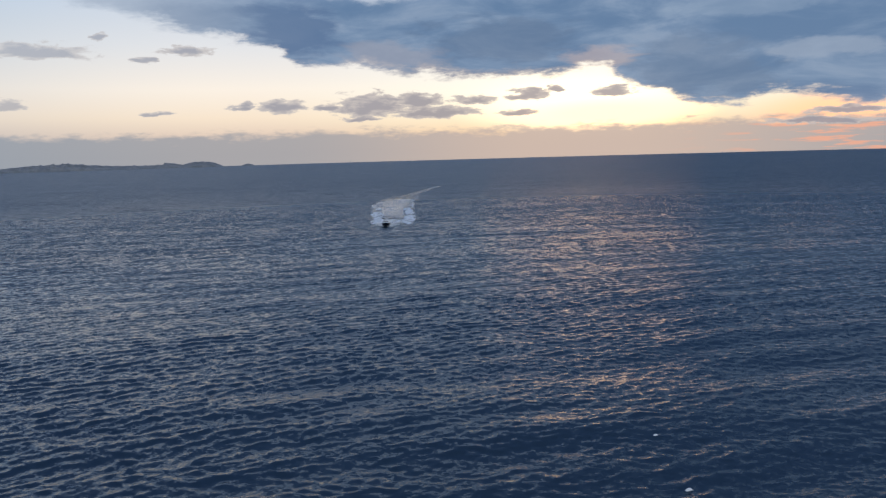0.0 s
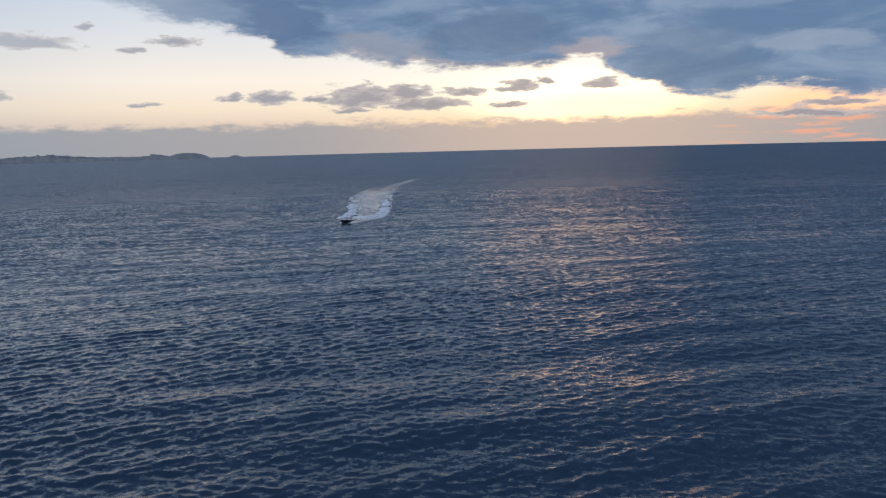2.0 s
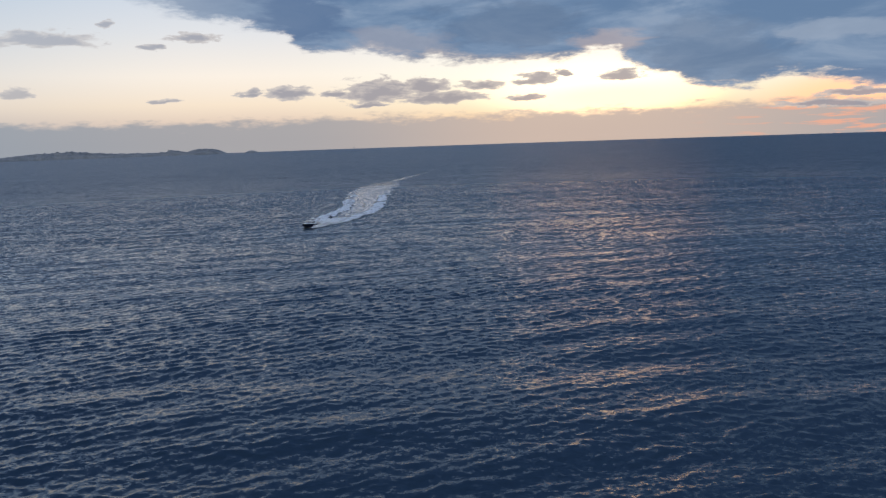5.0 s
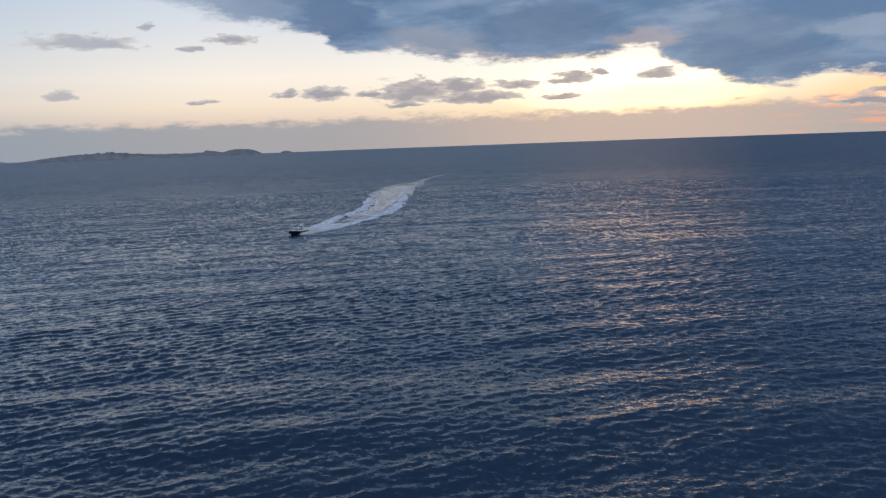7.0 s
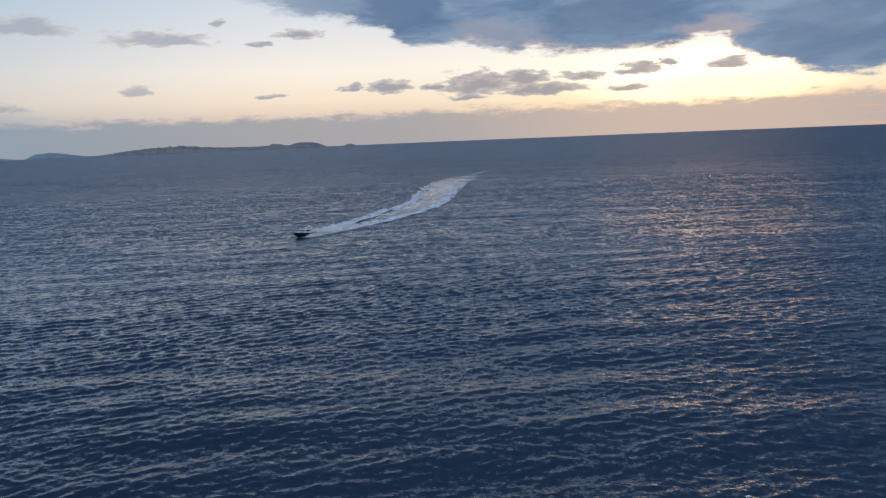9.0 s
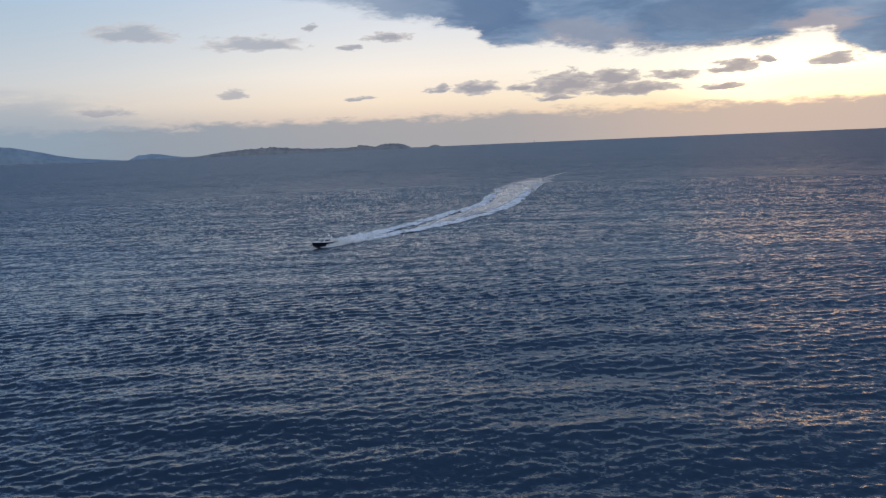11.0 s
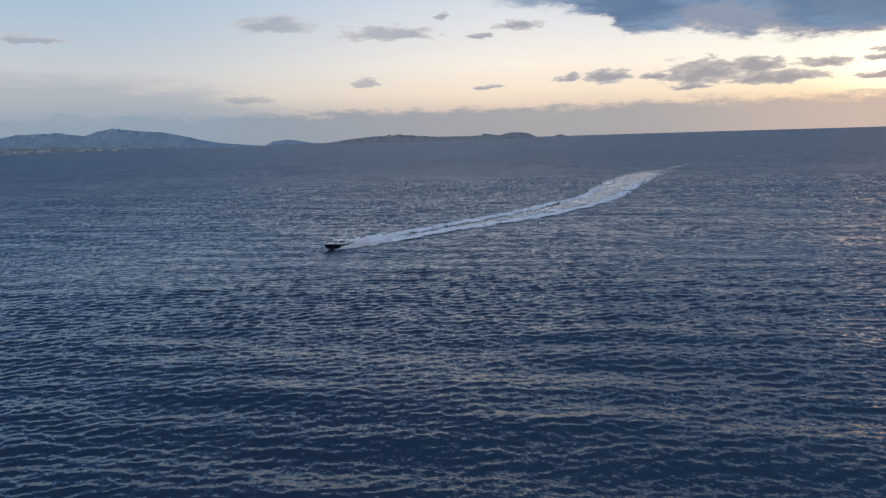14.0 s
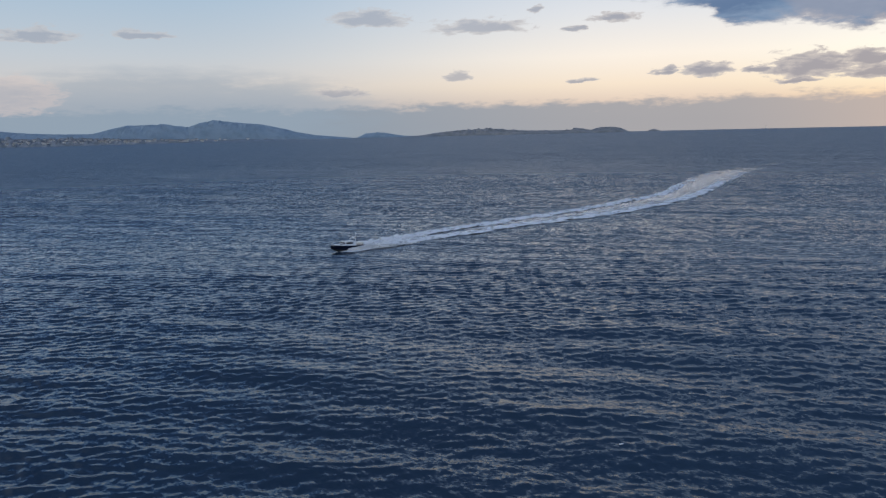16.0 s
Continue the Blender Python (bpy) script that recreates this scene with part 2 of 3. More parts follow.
def water_material():
    """Sea water: small waves tilt the surface at three sizes, stronger where gusts touch it."""
    m, g, p = material("sea_water")
    at = g.n.new("ShaderNodeTexCoord").outputs["Object"]
    gust = g.noise(g.scaled(at, 0.35, 1, 1, 6), 0.022, 3, 0.6)

    def tilt(v, scale, detail, sx, sy):
        nd = g.n.new("ShaderNodeTexNoise")
        g.put(nd.inputs["Vector"], v)
        nd.inputs["Scale"].default_value, nd.inputs["Detail"].default_value = scale, detail
        nd.inputs["Distortion"].default_value = 0.35
        a = g.n.new("ShaderNodeVectorMath")
        a.operation = "MULTIPLY_ADD"
        g.put(a.inputs[0], nd.outputs[1]), g.put(a.inputs[1], (sx, sy, 0)), g.put(a.inputs[2], (-sx / 2, -sy / 2, 0))
        return a.outputs[0]

    def add(a, b, op="ADD"):
        nd = g.n.new("ShaderNodeVectorMath")
        nd.operation = op
        g.put(nd.inputs[0], a), g.put(nd.inputs[1], b)
        return nd.outputs[0]

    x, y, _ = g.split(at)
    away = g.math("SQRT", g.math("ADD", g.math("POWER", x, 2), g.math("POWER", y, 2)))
    grow = g.step(away, 90, 500, 0.45, 1.15)  # takes over where the mesh gets too coarse for short waves
    slopes = tilt(g.scaled(at, 1.0, 1, 1, 14), 0.8, 3, 0.46, 0.9)
    slopes = add(slopes, g.xyz(grow, grow, 0.0), "MULTIPLY")
    slopes = add(slopes, tilt(g.scaled(at, 0.65, 1, 1, 18), 2.8, 2, 0.32, 0.72))
    mid = add(tilt(g.scaled(at, 1.25, 1, 1, 12), 0.34, 3, 0.3, 0.58), tilt(g.scaled(at, 1.0, 1, 1, 10), 0.11, 3, 0.12, 0.28))
    slopes = add(slopes, add(mid, g.xyz(grow, grow, 0.0), "MULTIPLY"))
    slopes = add(slopes, tilt(g.scaled(at, 0.3, 1, 1, 3), 0.028, 3, 0.05, 0.16))
    force = g.math("MULTIPLY", g.step(gust, 0.32, 0.68, 0.65, 1.15), g.step(away, 500, 1500, 1.0, 0.6))
    slopes = add(slopes, g.xyz(force, force, 0.0), "MULTIPLY")
    # normals tilted inwards, more far out, so the sea reflects higher, bluer sky
    inward_tilt = g.math("DIVIDE", g.step(away, 60, 520, -0.03, -0.135), away)
    slopes = add(slopes, g.xyz(g.math("MULTIPLY", x, inward_tilt), g.math("MULTIPLY", y, inward_tilt), 0.0))
    n = add(add(g.n.new("ShaderNodeNewGeometry").outputs["Normal"], slopes), (0, 0, 0), "ADD")
    g.l.new(add(n, (0, 0, 0), "NORMALIZE"), p.inputs["Normal"])
    g.put(p.inputs["Base Color"], g.mix(gust, (0.017, 0.033, 0.055, 1), (0.021, 0.041, 0.070, 1)))
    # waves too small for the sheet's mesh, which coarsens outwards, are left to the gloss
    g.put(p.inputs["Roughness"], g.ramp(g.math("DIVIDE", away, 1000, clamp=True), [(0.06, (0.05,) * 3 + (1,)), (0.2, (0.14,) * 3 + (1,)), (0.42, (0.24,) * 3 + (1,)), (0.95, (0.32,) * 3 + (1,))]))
    p.inputs["IOR"].default_value = 1.333
    p.inputs["Specular Tint"].default_value = (0.74, 0.90, 1.0, 1)
    return m


def foam_material(name, density, soft, wet=0.7, torn=2.8, full=0.95):
    """Lacy sea foam: white bubbles with open water between them; thins out towards the piece's long edges."""
    m, g, p = material(name)
    tc = g.n.new("ShaderNodeTexCoord")
    gen, at = tc.outputs["UV"], tc.outputs["Object"]
    rnd = g.n.new("ShaderNodeObjectInfo").outputs["Random"]
    shift = g.xyz(g.math("MULTIPLY", rnd, 50.0), g.math("MULTIPLY", rnd, 91.0))
    va = g.n.new("ShaderNodeVectorMath")
    g.put(va.inputs[0], g.scaled(at, 1, 0.2, 1)), g.put(va.inputs[1], shift)
    lace = g.noise(va.outputs[0], 0.55, 5, 0.65, 0.5)
    fine = g.noise(va.outputs[0], 2.6, 3, 0.6)
    ux, uy, _ = g.split(gen)
    edge = g.math("MULTIPLY", g.step(g.math("ABSOLUTE", g.math("SUBTRACT", uy, 0.5)), 0.5, 0.5 - soft), g.step(g.math("ABSOLUTE", g.math("SUBTRACT", ux, 0.5)), 0.5, 0.36))
    d = g.math("ADD", g.math("MULTIPLY", edge, density), g.math("MULTIPLY", g.math("SUBTRACT", lace, 0.5), torn))
    d = g.math("ADD", d, g.math("MULTIPLY", g.math("SUBTRACT", fine, 0.5), 0.7))
    d = g.math("MULTIPLY", g.step(d, 0.12, 0.75, 0.0, full), g.step(edge, 0.0, 0.25))
    g.put(p.inputs["Base Color"], g.mix(fine, (0.80, 0.84, 0.88, 1), (0.90, 0.94, 0.97, 1)))
    p.inputs["Roughness"].default_value = wet
    p.inputs["Coat Weight"].default_value, p.inputs["Coat Roughness"].default_value = (0.35 if wet < 0.5 else 0.0), 0.12
    g.put(p.inputs["Alpha"], d)
    g.l.new(g.bump(fine, 0.6 * wet, 0.25), p.inputs["Normal"])
    return m


def rock_material(name, dark, pale, size, green=0.5):
    m, g, p = material(name)
    at = g.n.new("ShaderNodeTexCoord").outputs["Object"]
    a = g.noise(at, 1 / size, 5, 0.6)
    b = g.noise(at, 6 / size, 4, 0.65)
    scrub = g.step(g.noise(at, 2.2 / size, 4, 0.6), 0.48, 0.6)
    c = g.mix(g.step(a, 0.35, 0.65), dark, pale)
    c = g.mix(g.math("MULTIPLY", b, 0.5), c, pale)
    g.put(p.inputs["Base Color"], g.mix(g.math("MULTIPLY", scrub, green), c, (0.06, 0.075, 0.055, 1)))
    g.l.new(g.bump(b, 0.6, size * 0.05), p.inputs["Normal"])
    p.inputs["Roughness"].default_value = 0.95
    return m


def paint(name, colour, rough=0.3, metal=0.0, coat=0.0, vary=0.08, size=0.6):
    m, g, p = material(name)
    at = g.n.new("ShaderNodeTexCoord").outputs["Object"]
    n = g.noise(at, 1 / size, 4, 0.6)
    low = tuple(c * (1 - vary * 2) for c in colour[:3]) + (1,)
    g.put(p.inputs["Base Color"], g.mix(n, low, tuple(colour[:3]) + (1,)))
    g.put(p.inputs["Roughness"], g.math("ADD", rough * 0.8, g.math("MULTIPLY", g.noise(at, 6 / size, 3), rough * 0.4)))
    p.inputs["Metallic"].default_value, p.inputs["Coat Weight"].default_value = metal, coat
    return m


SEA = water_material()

FOAM = foam_material("foam_churned", 0.85, 0.36)
FADED = foam_material("foam_faded", 0.42, 0.46, 0.22, 3.0, 0.40)
LACE = foam_material("foam_thinning", 0.56, 0.46, 0.25, 3.0, 0.6)
SPRAY = paint("spray_white", (0.88, 0.92, 0.96), 0.8, vary=0.05)
LIMESTONE = rock_material("limestone", (0.19, 0.21, 0.235, 1), (0.27, 0.28, 0.29, 1), 60, 0.25)
# distance haze is painted into this rock's blue-grey base colour
HAZED_ROCK = rock_material("hazed_limestone", (0.20, 0.29, 0.38, 1), (0.26, 0.35, 0.44, 1), 110, 0.12)
COAST = rock_material("coast_scrub", (0.15, 0.18, 0.21, 1), (0.29, 0.32, 0.36, 1), 45, 0.3)
HULL = paint("navy_hull", (0.005, 0.009, 0.024), 0.25)
GELCOAT = paint("white_gelcoat", (0.80, 0.84, 0.88), 0.35, coat=0.2, vary=0.04)
TEAK = paint("teak_deck", (0.33, 0.22, 0.13), 0.6, vary=0.15, size=0.3)
def glow(name, colour, strength):
    m, g, p = material(name)
    p.inputs["Emission Color"].default_value, p.inputs["Emission Strength"].default_value = colour, strength
    return m


BEACON = glow("beacon_lamp", (1.0, 0.97, 0.9, 1), 60.0)
MATT_BLACK = paint("matt_black", (0.006, 0.006, 0.006), 0.95)
HULL.node_tree.nodes["Principled BSDF"].inputs["Specular IOR Level"].default_value = 0.15
MATT_BLACK.node_tree.nodes["Principled BSDF"].inputs["Specular IOR Level"].default_value = 0.05
TINT = paint("tinted_glass", (0.012, 0.015, 0.018), 0.06)
STEEL = paint("stainless_steel", (0.6, 0.6, 0.62), 0.2, metal=1.0)
RUBBER = paint("black_rubber", (0.02, 0.02, 0.022), 0.6)
CUSHION = paint("cream_vinyl", (0.72, 0.73, 0.72), 0.55, vary=0.1)
BOTTOM = paint("black_antifouling", (0.018, 0.02, 0.026), 0.5)
PLASTER = paint("pale_plaster", (0.66, 0.67, 0.67), 0.85, vary=0.1, size=9)
TILES = paint("clay_tiles", (0.24, 0.22, 0.22), 0.8, vary=0.15, size=5)


# ---- building helpers ----
def mesh_of(name, bm, mat, smooth=True):
    me = bpy.data.meshes.new(name)
    bm.to_mesh(me)
    bm.free()
    me.materials.append(mat)
    me.polygons.foreach_set("use_smooth", [smooth] * len(me.polygons))
    return me


def part(name, bm, mat, parent, label="", smooth=False, at=None):
    ob = new(name, mesh_of(name, bm, mat, smooth))
    ob.parent = parent
    if at is not None:
        ob.matrix_basis = at
    return tagged(ob, label)


def box(cx, cy, cz, sx, sy, sz, bevel=0.03, taper=1.0, rake=0.0):
    """Bevelled box; its top is taper times as large and shifted by rake along y."""
    bm = bmesh.new()
    bmesh.ops.create_cube(bm, size=1)
    for v in bm.verts:
        k = taper if v.co.z > 0 else 1
        v.co = Vector((v.co.x * sx * k, v.co.y * sy * k + (rake if v.co.z > 0 else 0), v.co.z * sz))
    if bevel:
        bmesh.ops.bevel(bm, geom=bm.edges[:], offset=bevel, segments=2, affect="EDGES")
    bmesh.ops.translate(bm, verts=bm.verts, vec=(cx, cy, cz))
    return bm


def tube(points, radius, sides=8):
    """A round bar along points."""
    bm = bmesh.new()
    rings = []
    pts = [Vector(p) for p in points]
    for i, p in enumerate(pts):
        d = (pts[min(i + 1, len(pts) - 1)] - pts[max(i - 1, 0)]).normalized()
        a = d.orthogonal().normalized()
        b = d.cross(a)
        rings.append([bm.verts.new(p + radius * (math.cos(t) * a + math.sin(t) * b)) for t in np.linspace(0, 2 * math.pi, sides, endpoint=False)])
    for r, s in zip(rings, rings[1:]):
        for i in range(sides):
            bm.faces.new((r[i], r[(i + 1) % sides], s[(i + 1) % sides], s[i]))
    bm.faces.new(rings[0][::-1]), bm.faces.new(rings[-1])
    return bm


def loft(sections, closed_ends=True):
    """Skin over open cross sections of equal length, left side mirrored from the right."""
    bm = bmesh.new()
    rows = []
    for sec in sections:
        right = [Vector(p) for p in sec]
        full = [Vector((-p.x, p.y, p.z)) for p in right[:0:-1]] + right
        rows.append([bm.verts.new(p) for p in full])
    for a, b in zip(rows, rows[1:]):
        for i in range(len(a) - 1):
            bm.faces.new((a[i], a[i + 1], b[i + 1], b[i]))
    if closed_ends:
        bm.faces.new(rows[0]), bm.faces.new(rows[-1][::-1])
    bmesh.ops.remove_doubles(bm, verts=bm.verts, dist=0.002)
    bmesh.ops.recalc_face_normals(bm, faces=bm.faces)
    return bm


# ---- sea ----
SEA_R = 4930.0
DRIFT = -1.6  # metres a second by which the wave pattern travels along x


def sea_sheet():
    """One sheet to the horizon, its waves a sum of many short-crested trains, finer where it is nearer."""
    rng = np.random.default_rng(5)
    fine = np.radians(np.linspace(-66, 42, 1000))
    rest = np.radians(np.linspace(42, 294, 130))[1:-1]
    az = np.concatenate([fine, rest])
    r = [6.0, 18.0, 30.0, 42.0, 50.0]
    while r[-1] < SEA_R - 40:
        f = min(1.0, max(0.0, (r[-1] - 230) / 700))
        r.append(r[-1] * (1.003 + 0.009 * f * f * (3 - 2 * f)))
    r = np.array(r + [SEA_R])
    A, Rr = np.meshgrid(az, r)
    X, Y = (Rr * np.sin(A)).ravel(), (Rr * np.cos(A)).ravel()
    cell = np.maximum(np.gradient(r)[:, None] * np.ones_like(A), 0.30).ravel()
    coarse = (A.ravel() > fine[-1] + 1e-6)
    cell = np.where(coarse, np.maximum(cell, Rr.ravel() * 0.034), cell)
    Z, DX, DY = np.zeros_like(X), np.zeros_like(X), np.zeros_like(X)
    shoal = 0.35 + 0.65 * np.exp(-((Rr.ravel() / 150) ** 2))
    # patches of stronger and weaker wind
    gust = np.zeros_like(X)
    for _ in range(9):
        k = 2 * math.pi / rng.uniform(35, 160)
        a = rng.uniform(0, 2 * math.pi)
        gust += np.sin(k * (X * math.cos(a) * 0.5 + Y * math.sin(a)) + rng.uniform(0, 6.28))
    gust = np.clip(1 + 0.10 * gust, 0.7, 1.35)
    # wind waves, a cross sea and a low swell: trains, wavelengths, steepness, heading, spread
    for count, low, high, steep, mean, spread in ((90, 1.2, 3.8, 0.023, 106, 0.55), (26, 3.8, 9.0, 0.012, 106, 0.50), (12, 10.0, 18.0, 0.026, 106, 0.20), (6, 24.0, 48.0, 0.014, 92, 0.2)):
        for i in range(count):
            lam = low * (high / low) ** ((i + rng.uniform(0, 1)) / count)
            a = radians(mean) + rng.normal(0, spread)
            k = 2 * math.pi / lam
            q = np.clip((lam / cell - 2.4) / 2.0, 0, 1)
            near = q > 0
            ph = k * (X[near] * math.cos(a) + Y[near] * math.sin(a)) + rng.uniform(0, 6.28)
            amp = steep / k * q[near] * (gust[near] if lam < 11 else 1)
            if lam > 3.8:  # the longer waves stand highest over the shoaling water near the land
                amp = amp * shoal[near]
            Z[near] += amp * np.cos(ph)
            DX[near] -= 0.85 * amp * math.cos(a) * np.sin(ph)
            DY[near] -= 0.85 * amp * math.sin(a) * np.sin(ph)
    co = np.stack([X + DX, Y + DY, Z], 1)
    co = np.vstack([co, [[0, 0, 0]]]).astype(np.float32)
    nr, na = len(r), len(az)
    i, j = np.meshgrid(np.arange(nr - 1), np.arange(na), indexing="ij")
    j2 = (j + 1) % na
    quads = np.stack([i * na + j, i * na + j2, (i + 1) * na + j2, (i + 1) * na + j], -1).reshape(-1, 4)
    tri = np.stack([np.full(na, nr * na), (np.arange(na) + 1) % na, np.arange(na)], 1)
    me = bpy.data.meshes.new("sea")
    me.vertices.add(len(co))
    me.vertices.foreach_set("co", co.ravel())
    loops = np.concatenate([quads.ravel(), tri.ravel()]).astype(np.int32)
    me.loops.add(len(loops))
    me.loops.foreach_set("vertex_index", loops)
    starts = np.concatenate([np.arange(len(quads)) * 4, len(quads) * 4 + np.arange(len(tri)) * 3]).astype(np.int32)
    me.polygons.add(len(starts))
    me.polygons.foreach_set("loop_start", starts)
    me.polygons.foreach_set("use_smooth", np.ones(len(starts), dtype=bool))
    me.update(calc_edges=True)
    me.validate()
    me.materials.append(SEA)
    return tagged(new("water", me), "dark blue open sea with short wind waves at dusk", "sea", kind="structure")


sea = sea_sheet()

# ---- islands and coast ----
MID = (35.0, 6.0)  # seen from the middle of the flight
EYE_H = 38.2


def ridge_height(profile, d, az):
    """Height in metres of a skyline given as degrees above eye level, d metres off."""
    a = [p[0] for p in profile]
    e = [p[1] for p in profile]
    return max(0.0, math.tan(radians(np.interp(az, a, e))) * d + EYE_H)


def hills(name, label, profile, d, depth, mat, step, rough, seed, category="island"):
    """A ridge with its skyline, slopes to front and back, gullies and crags."""
    lo, hi = profile[0][0], profile[-1][0]
    n = max(6, int((hi - lo) * math.pi / 180 * d / step))
    m = 11
    bm = bmesh.new()
    grid = []
    for i in range(n + 1):
        az = lo + (hi - lo) * i / n
        top = ridge_height(profile, d, az)
        end = min(1.0, i / 2, (n - i) / 2)
        row = []
        for j in range(m + 1):
            f = j / m
            dist = d - depth * 0.55 + depth * f
            s = math.sin(math.pi * min(1.0, f / 0.6) / 2) if f < 0.6 else math.cos(math.pi * (f - 0.6) / 0.8)
            px = MID[0] + dist * math.sin(radians(az))
            py = MID[1] + dist * math.cos(radians(az))
            nz = noise.fractal((px / 40 + seed, py / 40, seed), 0.9, 2.2, 5) + 0.5 * noise.fractal((px / 12, py / 12, seed), 0.9, 2.2, 3)
            z = top * max(s, 0.0) ** 0.8 * (1 + rough * nz * (0.35 if abs(f - 0.6) < 0.1 else 1)) * end
            row.append(bm.verts.new((px, py, z - 2.0 if 0 < j < m else -6.0)))
        grid.append(row)
    for a, b in zip(grid, grid[1:]):
        for j in range(m):
            bm.faces.new((a[j], b[j], b[j + 1], a[j + 1]))
    bmesh.ops.recalc_face_normals(bm, faces=bm.faces)
    ob = new(name, mesh_of(name, bm, mat, False))
    return tagged(ob, label, category, kind="structure")


ISLAND = [(-33.6, -0.44), (-32.0, -0.36), (-30.6, -0.17), (-28.7, -0.03), (-26.9, 0.03), (-25.3, -0.10), (-23.9, -0.19), (-21.5, -0.22), (-20.75, -0.2), (-20.5, -0.06), (-20.0, -0.1), (-19.4, -0.25), (-18.7, -0.08), (-18.1, -0.04), (-17.2, -0.14), (-16.5, -0.47)]
hills("rocky_island", "low bare limestone island with a domed end", ISLAND, 4600, 220, LIMESTONE, 9, 0.35, 3.1)
hills("islet", "small bare rock islet on the horizon", [(-15.4, -0.46), (-15.15, -0.33), (-14.85, -0.28), (-14.55, -0.35), (-14.3, -0.47)], 4700, 60, LIMESTONE, 6, 0.2, 8.4)
hills("far_islet", "tiny far rock on the horizon", [(-7.7, -0.45), (-7.4, -0.415), (-7.0, -0.45)], 4800, 30, HAZED_ROCK, 6, 0.2, 2.2)
RANGE = [(-68, 0.25), (-64, 0.55), (-60.8, 0.60), (-58.9, 0.42), (-57, 0.32), (-55.2, 0.30), (-54, 0.58), (-53.0, 0.83), (-51.6, 0.84), (-50.4, 0.89), (-48.9, 0.64), (-48.1, 0.9), (-47.1, 1.11), (-46.2, 1.0), (-44.6, 0.81), (-43.9, 0.76), (-42.6, 0.48), (-41.2, 0.12), (-40.1, -0.11), (-38.5, -0.28), (-36.8, -0.45)]
hills("mountain_range", "hazy blue-grey limestone mountains behind the coast", RANGE, 4800, 220, HAZED_ROCK, 12, 0.08, 5.5, "mountains")
hills("far_hill", "pale flat-topped hill behind the island", [(-36.9, -0.45), (-36.2, -0.14), (-35.6, -0.07), (-34.8, -0.08), (-34.2, -0.2), (-33.2, -0.36), (-31.5, -0.45)], 4760, 120, HAZED_ROCK, 10, 0.2, 7.7, "hill")
SHORE = [(-68, 0.12), (-62, 0.15), (-60.4, 0.05), (-58.5, 0.0), (-56.5, 0.02), (-54.6, -0.05), (-52.5, -0.13), (-50.5, -0.22), (-47, -0.30), (-43, -0.37), (-40, -0.42), (-38.5, -0.46)]
hills("coast", "low built-up coast with scrub below the mountains", SHORE, 4540, 260, COAST, 8, 0.6, 1.3, "coast")


